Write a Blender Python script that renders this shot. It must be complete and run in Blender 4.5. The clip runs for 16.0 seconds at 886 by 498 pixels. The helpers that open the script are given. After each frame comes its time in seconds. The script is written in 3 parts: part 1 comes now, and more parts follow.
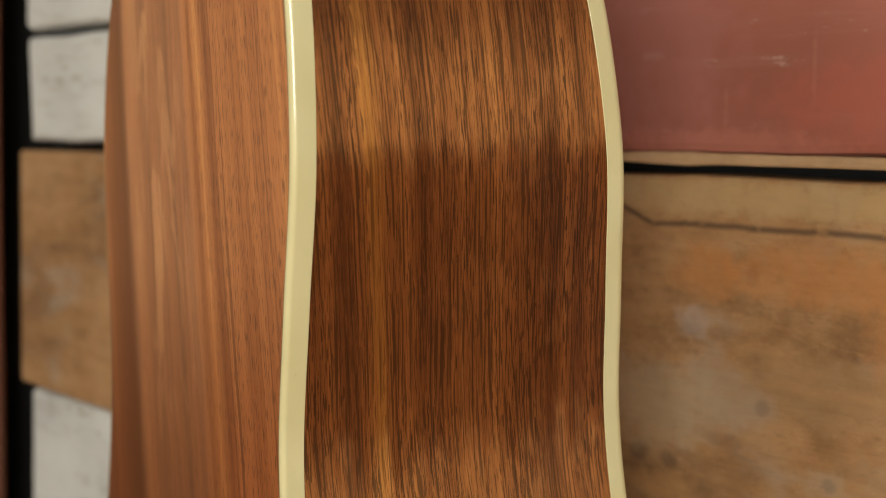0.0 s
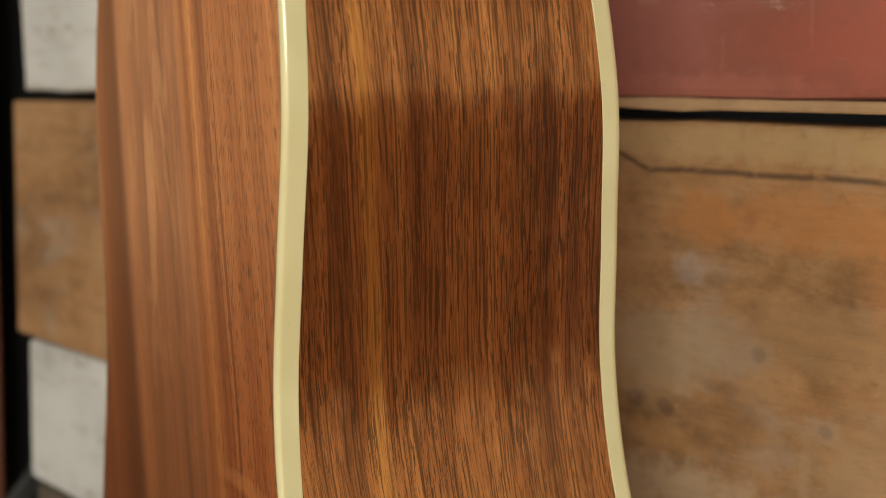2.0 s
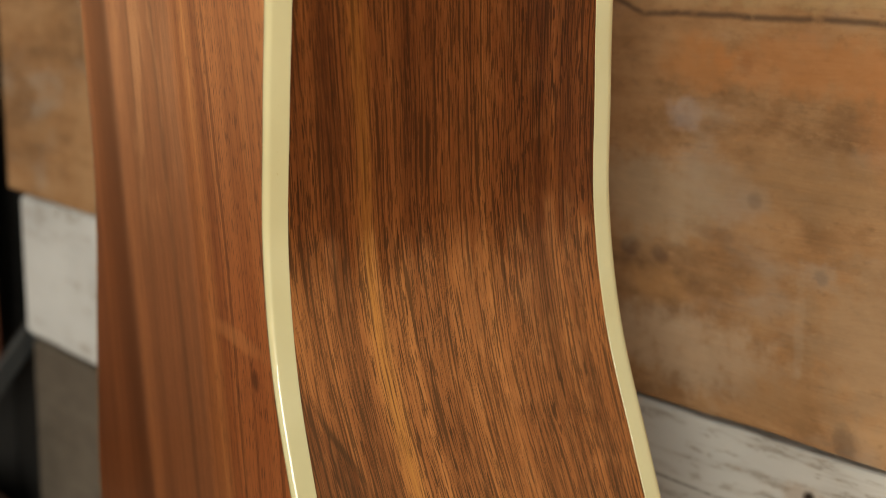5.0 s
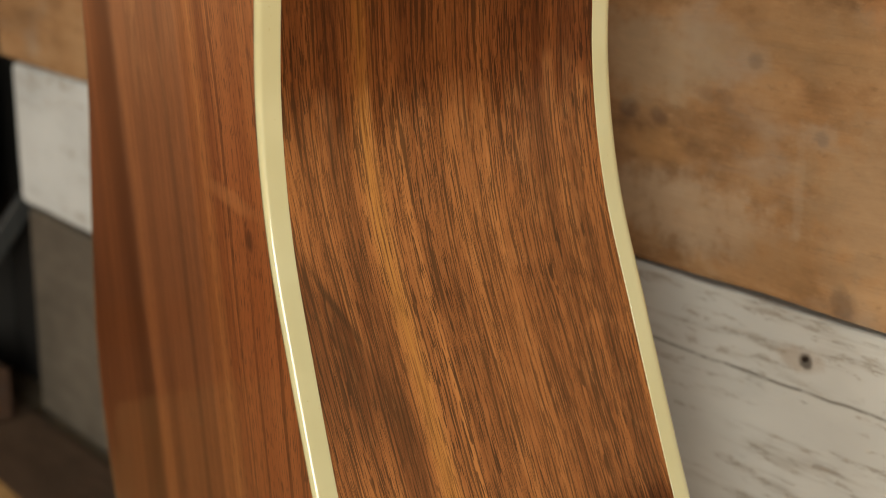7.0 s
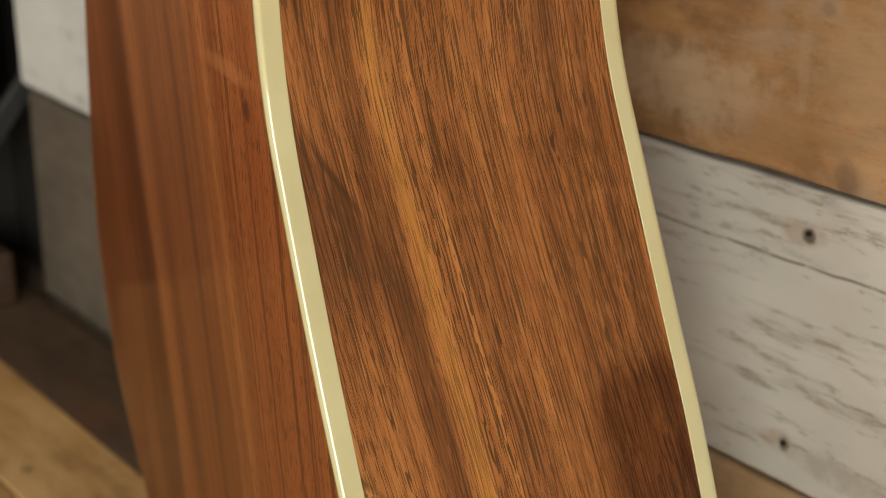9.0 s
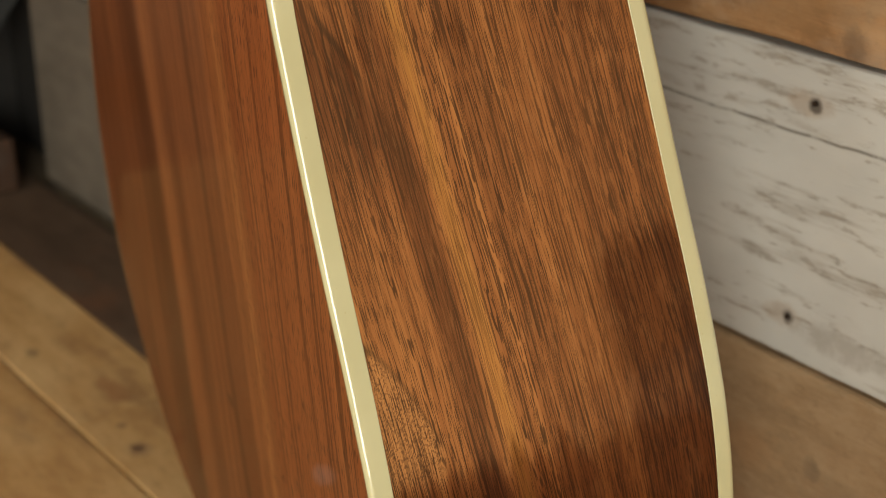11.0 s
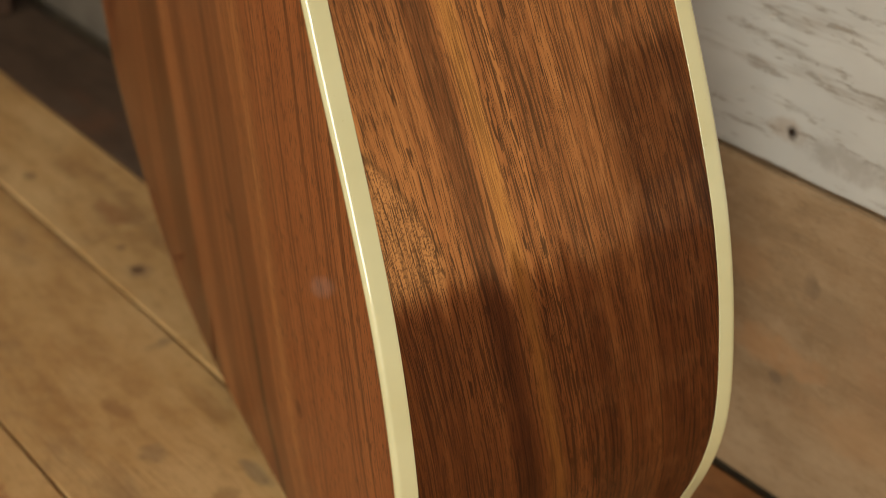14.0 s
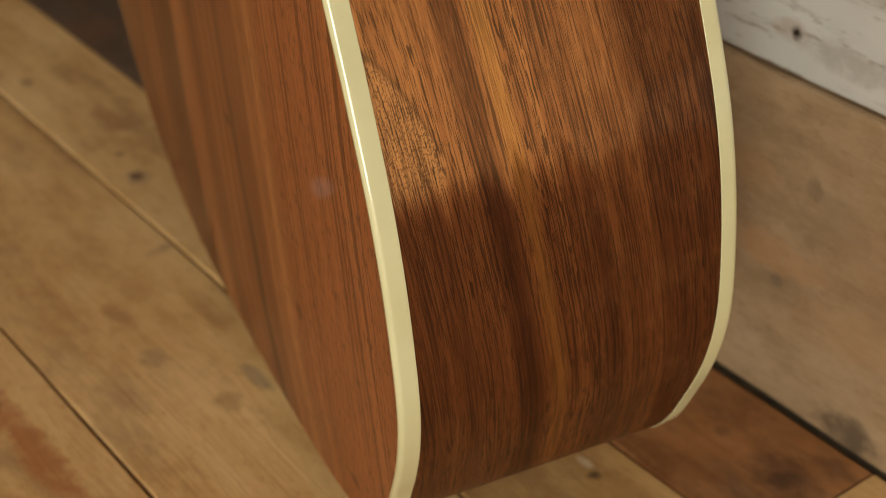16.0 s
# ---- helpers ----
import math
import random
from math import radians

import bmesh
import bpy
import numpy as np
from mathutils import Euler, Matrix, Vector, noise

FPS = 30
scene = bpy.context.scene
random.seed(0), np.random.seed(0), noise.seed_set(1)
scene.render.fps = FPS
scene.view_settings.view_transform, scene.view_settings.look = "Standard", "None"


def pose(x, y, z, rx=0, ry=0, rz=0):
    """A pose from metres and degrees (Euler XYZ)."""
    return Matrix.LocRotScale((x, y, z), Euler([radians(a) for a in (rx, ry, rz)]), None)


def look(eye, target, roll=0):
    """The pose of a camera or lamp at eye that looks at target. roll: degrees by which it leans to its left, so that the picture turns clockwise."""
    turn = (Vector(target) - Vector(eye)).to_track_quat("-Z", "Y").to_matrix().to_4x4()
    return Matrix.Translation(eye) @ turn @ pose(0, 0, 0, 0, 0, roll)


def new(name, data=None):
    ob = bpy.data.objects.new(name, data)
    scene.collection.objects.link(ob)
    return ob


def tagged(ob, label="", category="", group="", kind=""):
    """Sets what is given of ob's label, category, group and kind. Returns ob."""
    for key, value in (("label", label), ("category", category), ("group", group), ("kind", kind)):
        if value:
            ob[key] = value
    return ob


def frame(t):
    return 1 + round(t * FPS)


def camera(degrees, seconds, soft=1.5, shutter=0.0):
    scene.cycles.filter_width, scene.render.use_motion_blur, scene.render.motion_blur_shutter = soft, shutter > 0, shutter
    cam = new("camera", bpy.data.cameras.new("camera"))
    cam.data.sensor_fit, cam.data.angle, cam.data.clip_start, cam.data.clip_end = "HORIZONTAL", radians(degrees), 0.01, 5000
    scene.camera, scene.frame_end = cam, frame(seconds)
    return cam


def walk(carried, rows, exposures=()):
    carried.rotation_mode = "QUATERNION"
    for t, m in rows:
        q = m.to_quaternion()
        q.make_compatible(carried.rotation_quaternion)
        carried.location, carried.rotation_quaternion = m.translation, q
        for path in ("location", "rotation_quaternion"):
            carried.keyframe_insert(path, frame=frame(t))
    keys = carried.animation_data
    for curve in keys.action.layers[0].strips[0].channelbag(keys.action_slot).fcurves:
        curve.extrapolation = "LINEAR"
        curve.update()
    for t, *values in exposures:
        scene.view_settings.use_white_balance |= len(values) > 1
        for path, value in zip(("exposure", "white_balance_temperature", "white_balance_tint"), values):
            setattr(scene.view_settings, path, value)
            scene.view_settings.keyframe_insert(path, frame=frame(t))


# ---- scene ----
# ---------- camera ----------
cam = camera(31.43, 16.0, soft=0.95)
cam.data.dof.use_dof = True
cam.data.dof.focus_distance = 0.456
cam.data.dof.aperture_fstop = 14.0
PATH = [
    (0, (0.7639, -0.4378, 0.4548), (-0.0359, 0.1580, 0.3822), 0.73),
    (0.5, (0.7634, -0.4371, 0.4537), (-0.0357, 0.1586, 0.3719), 0.67),
    (1, (0.7631, -0.4365, 0.4541), (-0.0350, 0.1590, 0.3627), 0.59),
    (1.5, (0.7630, -0.4358, 0.4541), (-0.0347, 0.1593, 0.3561), 0.49),
    (2, (0.7617, -0.4349, 0.4538), (-0.0348, 0.1606, 0.3494), 0.42),
    (2.5, (0.7613, -0.4341, 0.4536), (-0.0336, 0.1614, 0.3375), 0.39),
    (3, (0.7600, -0.4331, 0.4533), (-0.0334, 0.1619, 0.3242), 0.33),
    (5.5, (0.7553, -0.4285, 0.4501), (-0.0241, 0.1593, 0.2331), -0.27),
    (6, (0.7544, -0.4275, 0.4486), (-0.0209, 0.1576, 0.2108), -0.27),
    (6.5, (0.7536, -0.4271, 0.4476), (-0.0175, 0.1554, 0.1908), -0.26),
    (7, (0.7527, -0.4263, 0.4458), (-0.0146, 0.1533, 0.1716), -0.25),
    (7.5, (0.7518, -0.4257, 0.4446), (-0.0111, 0.1503, 0.1511), -0.29),
    (8, (0.7509, -0.4248, 0.4427), (-0.0077, 0.1474, 0.1310), -0.29),
    (10.5, (0.7512, -0.4224, 0.4313), (0.0100, 0.1293, 0.0488), -0.66),
    (11, (0.7505, -0.4221, 0.4287), (0.0155, 0.1249, 0.0280), -0.70),
    (11.5, (0.7500, -0.4215, 0.4277), (0.0200, 0.1212, 0.0124), -0.68),
    (12, (0.7499, -0.4212, 0.4265), (0.0251, 0.1175, -0.0029), -0.66),
    (12.5, (0.7493, -0.4212, 0.4249), (0.0313, 0.1125, -0.0220), -0.64),
    (13, (0.7483, -0.4204, 0.4228), (0.0373, 0.1072, -0.0422), -0.67),
    (13.5, (0.7483, -0.4203, 0.4210), (0.0431, 0.1028, -0.0575), -0.69),
    (14, (0.7485, -0.4202, 0.4185), (0.0496, 0.0977, -0.0747), -0.68),
    (14.5, (0.7486, -0.4200, 0.4167), (0.0568, 0.0922, -0.0923), -0.73),
    (15, (0.7480, -0.4200, 0.4155), (0.0624, 0.0876, -0.1063), -0.75),
    (15.5, (0.7479, -0.4199, 0.4144), (0.0670, 0.0841, -0.1169), -0.76),
    (16, (0.7477, -0.4199, 0.4132), (0.0710, 0.0806, -0.1268), -0.77),
]
walk(cam, [(t, look(eye, target, roll)) for t, eye, target, roll in PATH])

# ---------- light ----------
world = bpy.data.worlds.new("room_light")
world.use_nodes = True
world.node_tree.nodes["Background"].inputs[0].default_value = (1.0, 0.93, 0.80, 1)
world.node_tree.nodes["Background"].inputs[1].default_value = 0.08
scene.world = world


def area(name, eye, target, size, size_y, watts, colour):
    data = bpy.data.lights.new(name, "AREA")
    data.shape, data.size, data.size_y, data.energy, data.color = "RECTANGLE", size, size_y, watts, colour
    ob = new(name, data)
    ob.matrix_world = look(eye, target)
    return ob


# key light low in the right wall, fill light added behind, both unseen
area("window_light", (1.575, -1.32, 0.57), (0.0, -1.32, 0.50), 0.82, 0.95, 33, (1.0, 0.965, 0.84))
area("far_window_light", (0.05, -2.275, 1.25), (0.10, 0.0, 0.75), 0.9, 0.9, 14, (1.0, 0.95, 0.83))
scene.view_settings.exposure = 0.0


# ---------- material nodes ----------
class Nodes:
    """A short way to write node materials."""

    def __init__(self, name):
        self.mat = bpy.data.materials.new(name)
        self.mat.use_nodes = True
        self.tree = self.mat.node_tree
        self.bsdf = self.tree.nodes["Principled BSDF"]

    def put(self, socket, value):
        if isinstance(value, bpy.types.NodeSocket):
            self.tree.links.new(value, socket)
        elif isinstance(value, tuple) and len(value) == 3 and socket.type == "RGBA":
            socket.default_value = (*value, 1)
        else:
            socket.default_value = value

    def uv(self):
        return self.tree.nodes.new("ShaderNodeUVMap").outputs[0]

    def local(self):
        return self.tree.nodes.new("ShaderNodeTexCoord").outputs["Object"]

    def rand(self):
        return self.tree.nodes.new("ShaderNodeObjectInfo").outputs["Random"]

    def math(self, op, a, b=0.0, c=0.0, clamp=False):
        n = self.tree.nodes.new("ShaderNodeMath")
        n.operation, n.use_clamp = op, clamp
        for s, v in zip(n.inputs, (a, b, c)):
            self.put(s, v)
        return n.outputs[0]

    def vec(self, op, a, b):
        n = self.tree.nodes.new("ShaderNodeVectorMath")
        n.operation = op
        self.put(n.inputs[0], a)
        self.put(n.inputs[1], b)
        return n.outputs[0]

    def split(self, v):
        n = self.tree.nodes.new("ShaderNodeSeparateXYZ")
        self.put(n.inputs[0], v)
        return n.outputs

    def join(self, x, y, z=0.0):
        n = self.tree.nodes.new("ShaderNodeCombineXYZ")
        for s, v in zip(n.inputs, (x, y, z)):
            self.put(s, v)
        return n.outputs[0]

    def noise(self, v, scale=1.0, detail=2.0, rough=0.5, twist=0.0):
        n = self.tree.nodes.new("ShaderNodeTexNoise")
        self.put(n.inputs["Vector"], v)
        n.inputs["Scale"].default_value, n.inputs["Detail"].default_value = scale, detail
        n.inputs["Roughness"].default_value, n.inputs["Distortion"].default_value = rough, twist
        return n.outputs[0]

    def voronoi(self, v, scale=1.0):
        n = self.tree.nodes.new("ShaderNodeTexVoronoi")
        self.put(n.inputs["Vector"], v)
        n.inputs["Scale"].default_value = scale
        return n.outputs["Distance"], n.outputs["Color"]

    def step(self, v, a, b, lo=0.0, hi=1.0):
        n = self.tree.nodes.new("ShaderNodeMapRange")
        n.interpolation_type = "SMOOTHSTEP"
        for s, x in zip(n.inputs, (v, a, b, lo, hi)):
            self.put(s, x)
        return n.outputs[0]

    def ramp(self, v, *stops):
        n = self.tree.nodes.new("ShaderNodeValToRGB")
        while len(n.color_ramp.elements) < len(stops):
            n.color_ramp.elements.new(0.5)
        for e, (at, c) in zip(n.color_ramp.elements, stops):
            e.position, e.color = at, (*c, 1)
        self.put(n.inputs[0], v)
        return n.outputs[0]

    def mix(self, f, a, b, kind="MIX"):
        n = self.tree.nodes.new("ShaderNodeMix")
        n.data_type, n.blend_type = "RGBA", kind
        self.put(n.inputs[0], f)
        self.put(n.inputs[6], a)
        self.put(n.inputs[7], b)
        return n.outputs[2]

    def bump(self, h, strength, metres):
        n = self.tree.nodes.new("ShaderNodeBump")
        n.inputs["Strength"].default_value, n.inputs["Distance"].default_value = strength, metres
        self.put(n.inputs["Height"], h)
        return n.outputs[0]

    def done(self, colour, rough=0.5, normal=None, coat=0.0, coat_rough=0.03, metal=0.0, spec=0.5):
        i = self.bsdf.inputs
        self.put(i["Base Color"], colour)
        self.put(i["Roughness"], rough)
        i["Metallic"].default_value = metal
        i["Coat Weight"].default_value, i["Coat Roughness"].default_value = coat, coat_rough
        i["Specular IOR Level"].default_value = spec
        if normal is not None:
            self.put(i["Normal"], normal)
        return self.mat


def bell(m, v, middle, width):
    """1 at the middle, falling to 0 at width away."""
    return m.step(m.math("ABSOLUTE", m.math("SUBTRACT", v, middle)), 0.0, width, 1.0, 0.0)


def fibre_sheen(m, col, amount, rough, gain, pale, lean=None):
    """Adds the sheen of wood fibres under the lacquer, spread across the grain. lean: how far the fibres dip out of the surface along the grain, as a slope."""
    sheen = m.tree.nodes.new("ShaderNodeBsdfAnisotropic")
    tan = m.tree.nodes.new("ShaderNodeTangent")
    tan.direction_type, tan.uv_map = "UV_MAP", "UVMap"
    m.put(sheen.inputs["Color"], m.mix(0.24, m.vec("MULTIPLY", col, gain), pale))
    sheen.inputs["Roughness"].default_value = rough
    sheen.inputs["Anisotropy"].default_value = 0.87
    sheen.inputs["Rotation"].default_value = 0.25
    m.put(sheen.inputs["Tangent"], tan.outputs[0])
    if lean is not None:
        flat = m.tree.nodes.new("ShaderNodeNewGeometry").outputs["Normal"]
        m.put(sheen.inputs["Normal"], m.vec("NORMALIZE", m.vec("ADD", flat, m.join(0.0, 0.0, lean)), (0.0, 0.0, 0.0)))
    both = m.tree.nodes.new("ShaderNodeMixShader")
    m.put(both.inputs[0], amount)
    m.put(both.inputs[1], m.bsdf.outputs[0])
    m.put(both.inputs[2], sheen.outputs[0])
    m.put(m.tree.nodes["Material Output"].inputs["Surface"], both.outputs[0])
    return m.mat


def bands(m, v, lo, hi, stops):
    """A grey tone that follows growth bands laid out across the plank."""
    t = m.math("DIVIDE", m.math("SUBTRACT", v, lo), hi - lo)
    return m.split(m.ramp(t, *[((at - lo) / (hi - lo), (g, g, g)) for at, g in stops]))[0]


def side_wood():
    """Lacquered walnut: u across the grain, v along it, in metres."""
    m = Nodes("walnut_side")
    depth, v, _ = m.split(m.uv())
    u = m.math("MULTIPLY_ADD", v, 0.087, depth)
    wave = m.math("SUBTRACT", m.noise(m.join(m.math("MULTIPLY", u, 14), m.math("MULTIPLY", v, 7)), 1, 2), 0.5)
    wave2 = m.math("SUBTRACT", m.noise(m.join(m.math("MULTIPLY", u, 60), m.math("MULTIPLY", v, 22)), 1, 2), 0.5)
    uu = m.math("ADD", u, m.math("MULTIPLY_ADD", wave, 0.005, m.math("MULTIPLY", wave2, 0.0010)))

    def grain(across, along, detail, rough, seed=0.0, vv=v):
        return m.noise(m.join(m.math("MULTIPLY", uu, across), m.math("MULTIPLY", vv, along), seed), 1, detail, rough)

    ring = bands(m, uu, 0.020, 0.170, [(0.030, 0.42), (0.050, 0.50), (0.060, 0.44), (0.0665, 0.28), (0.0700, 0.52), (0.0730, 0.66), (0.0765, 0.64), (0.0790, 0.44), (0.0830, 0.56), (0.0860, 0.50), (0.0890, 0.32), (0.0930, 0.50), (0.0970, 0.36), (0.1010, 0.62), (0.1070, 0.48), (0.1120, 0.60), (0.1180, 0.38), (0.1230, 0.46), (0.1280, 0.36), (0.1340, 0.56), (0.1385, 0.32), (0.1430, 0.55), (0.1500, 0.38)])
    broad = grain(210, 2.2, 3, 0.6)
    fine = grain(1300, 9, 3, 0.7, 4.0)
    shift = grain(1300, 3, 0, 0.5, 9.0)
    line = grain(1500, 24, 0, 0.5, 2.0, m.math("MULTIPLY_ADD", shift, 0.06, v))
    dot = grain(1350, 125, 0, 0.5, 6.0, m.math("MULTIPLY_ADD", shift, 0.09, v))
    cloud = m.noise(m.join(m.math("MULTIPLY", u, 40), m.math("MULTIPLY", v, 14), 3.0), 1, 3)
    curl = m.noise(m.join(m.math("MULTIPLY", uu, 150), m.math("MULTIPLY", v, 70), 8.0), 1, 2)
    # dark heartwood that swells out from the back edge, with a thin line round it
    rim = m.math("SUBTRACT", depth, m.math("MULTIPLY_ADD", m.math("SUBTRACT", 0.4575, v), 0.46, m.math("MULTIPLY_ADD", wave2, 0.004, 0.0102)))
    swirl = m.math("MULTIPLY", m.step(rim, -0.004, 0.003, 1.0, 0.0), m.step(v, 0.385, 0.425))
    rim_line = m.math("MULTIPLY", m.step(m.math("ABSOLUTE", rim), 0.0003, 0.0016, 0.75, 0.0), bell(m, v, 0.444, 0.022))
    # a pale bow of end grain under a small knot
    d = m.math("SUBTRACT", depth, 0.0086)
    arch = m.math("SUBTRACT", m.math("MULTIPLY_ADD", wave2, 0.010, v), m.math("SUBTRACT", 0.3556, m.math("MULTIPLY_ADD", m.math("MULTIPLY", d, d), 60.0, d)))
    bow_line = m.math("MULTIPLY", m.step(m.math("ABSOLUTE", arch), 0.0004, 0.0022, 0.38, 0.0), m.step(depth, 0.0235, 0.027, 1.0, 0.0))
    bow = m.math("MULTIPLY", m.step(arch, -0.003, 0.002, 1.0, 0.0), m.math("MULTIPLY", m.step(depth, 0.022, 0.027, 1.0, 0.0), m.step(v, 0.308, 0.320)))
    open_grain = m.math("MULTIPLY", m.step(m.math("MULTIPLY_ADD", wave2, 0.014, depth), 0.020, 0.034, 1.0, 0.0), bell(m, v, 0.350, 0.060))
    knot = m.math("ADD", m.math("POWER", m.math("DIVIDE", m.math("SUBTRACT", depth, 0.0082), 0.0022), 2.0), m.math("POWER", m.math("DIVIDE", m.math("SUBTRACT", v, 0.3565), 0.0022), 2.0))

    tone = m.math("MULTIPLY_ADD", ring, 0.52, m.math("MULTIPLY_ADD", broad, 0.36, 0.10))
    tone = m.math("MULTIPLY_ADD", fine, 0.22, tone)
    tone = m.math("MULTIPLY_ADD", cloud, 0.12, tone)
    tone = m.math("MULTIPLY_ADD", open_grain, 0.07, tone)
    tone = m.math("SUBTRACT", tone, m.math("MULTIPLY", swirl, 0.13))
    tone = m.math("SUBTRACT", tone, m.math("MULTIPLY", m.step(depth, 0.05, 0.11), 0.03))
    col = m.ramp(tone, (0.44, (0.0145, 0.0037, 0.0012)), (0.58, (0.047, 0.0120, 0.0034)), (0.70, (0.097, 0.0285, 0.0076)), (0.88, (0.175, 0.061, 0.0165)))
    gold = m.math("MULTIPLY", bell(m, uu, 0.0745, 0.0046), m.step(fine, 0.30, 0.60, 0.08, 0.38))
    col = m.mix(gold, col, (0.165, 0.066, 0.0095))
    col = m.mix(m.math("MULTIPLY", m.step(curl, 0.50, 0.70, 0.0, 0.16), m.step(depth, 0.03, 0.08)), col, (0.20, 0.078, 0.026))
    col = m.mix(m.math("MULTIPLY", bow, 0.35), col, (0.19, 0.080, 0.026))
    curly = m.noise(m.join(m.math("MULTIPLY", depth, 1500), m.math("MULTIPLY", v, 900)), 1, 1)
    col = m.mix(m.math("MULTIPLY", bow, m.step(curly, 0.50, 0.62, 0.0, 0.75)), col, (0.050, 0.016, 0.0050))
    fleck = grain(2100, 110, 1, 0.5, 15.0)
    ink = (0.007, 0.0025, 0.0011)
    lines = m.math("MULTIPLY", m.step(line, 0.60, 0.66, 0.0, 0.85), m.step(gold, 0.0, 0.5, 1.0, 0.35))
    lines = m.math("MULTIPLY", lines, m.step(open_grain, 0.2, 0.8, 1.0, 0.3))
    short = grain(1900, 210, 0, 0.5, 21.0, m.math("MULTIPLY_ADD", shift, 0.05, v))
    dots = m.math("MAXIMUM", m.step(dot, 0.585, 0.635), m.step(short, 0.60, 0.66, 0.0, 0.8))
    dots = m.math("MULTIPLY", dots, m.step(cloud, 0.34, 0.56, 0.65, 1.0))
    dots = m.math("MULTIPLY", dots, m.step(gold, 0.0, 0.5, 1.0, 0.3))
    pores = m.math("MAXIMUM", lines, dots)
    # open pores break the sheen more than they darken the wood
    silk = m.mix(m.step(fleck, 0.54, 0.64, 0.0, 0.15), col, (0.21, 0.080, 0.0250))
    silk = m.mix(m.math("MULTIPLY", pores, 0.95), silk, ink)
    col = m.mix(m.math("MULTIPLY", pores, 0.72), col, ink)
    silk = m.mix(m.math("MAXIMUM", rim_line, bow_line), silk, ink)
    col = m.mix(rim_line, col, ink)
    col = m.mix(bow_line, col, ink)
    col = m.mix(m.step(knot, 0.2, 1.5, 0.9, 0.0), col, ink)
    m.done(col, 0.45, None, coat=0.18, coat_rough=0.06, spec=0.10)
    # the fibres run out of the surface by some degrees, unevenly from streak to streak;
    # sheen masked off, as shade: past a ragged figure edge, at foot and top
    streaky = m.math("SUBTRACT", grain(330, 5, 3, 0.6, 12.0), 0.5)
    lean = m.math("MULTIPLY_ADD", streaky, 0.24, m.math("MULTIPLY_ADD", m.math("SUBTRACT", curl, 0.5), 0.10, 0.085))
    # lean changed along v to put in a lit waist and dark ends
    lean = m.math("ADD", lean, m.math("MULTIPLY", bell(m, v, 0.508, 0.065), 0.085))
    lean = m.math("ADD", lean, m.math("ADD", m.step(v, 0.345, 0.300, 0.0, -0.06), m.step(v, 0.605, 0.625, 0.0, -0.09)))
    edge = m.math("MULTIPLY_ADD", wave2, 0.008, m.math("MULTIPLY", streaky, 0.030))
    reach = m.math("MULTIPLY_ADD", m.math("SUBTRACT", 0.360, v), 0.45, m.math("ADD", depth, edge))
    dim_patch = m.math("MULTIPLY", m.step(reach, 0.078, m.math("MULTIPLY_ADD", m.math("MAXIMUM", m.math("SUBTRACT", 0.360, v), 0.0), 0.70, 0.090)), m.step(m.math("ADD", v, edge), 0.366, 0.376, 1.0, 0.0))
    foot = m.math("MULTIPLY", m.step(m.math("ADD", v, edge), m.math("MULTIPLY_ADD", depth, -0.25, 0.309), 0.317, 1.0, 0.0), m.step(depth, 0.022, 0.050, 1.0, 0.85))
    amount = m.math("MULTIPLY_ADD", m.math("MAXIMUM", m.math("MAXIMUM", m.math("MULTIPLY", dim_patch, 0.78), foot), m.step(m.math("ADD", v, edge), 0.610, 0.632, 0.0, 0.7)), -0.25, 0.26)
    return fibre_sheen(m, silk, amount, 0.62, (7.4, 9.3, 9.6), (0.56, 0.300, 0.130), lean)


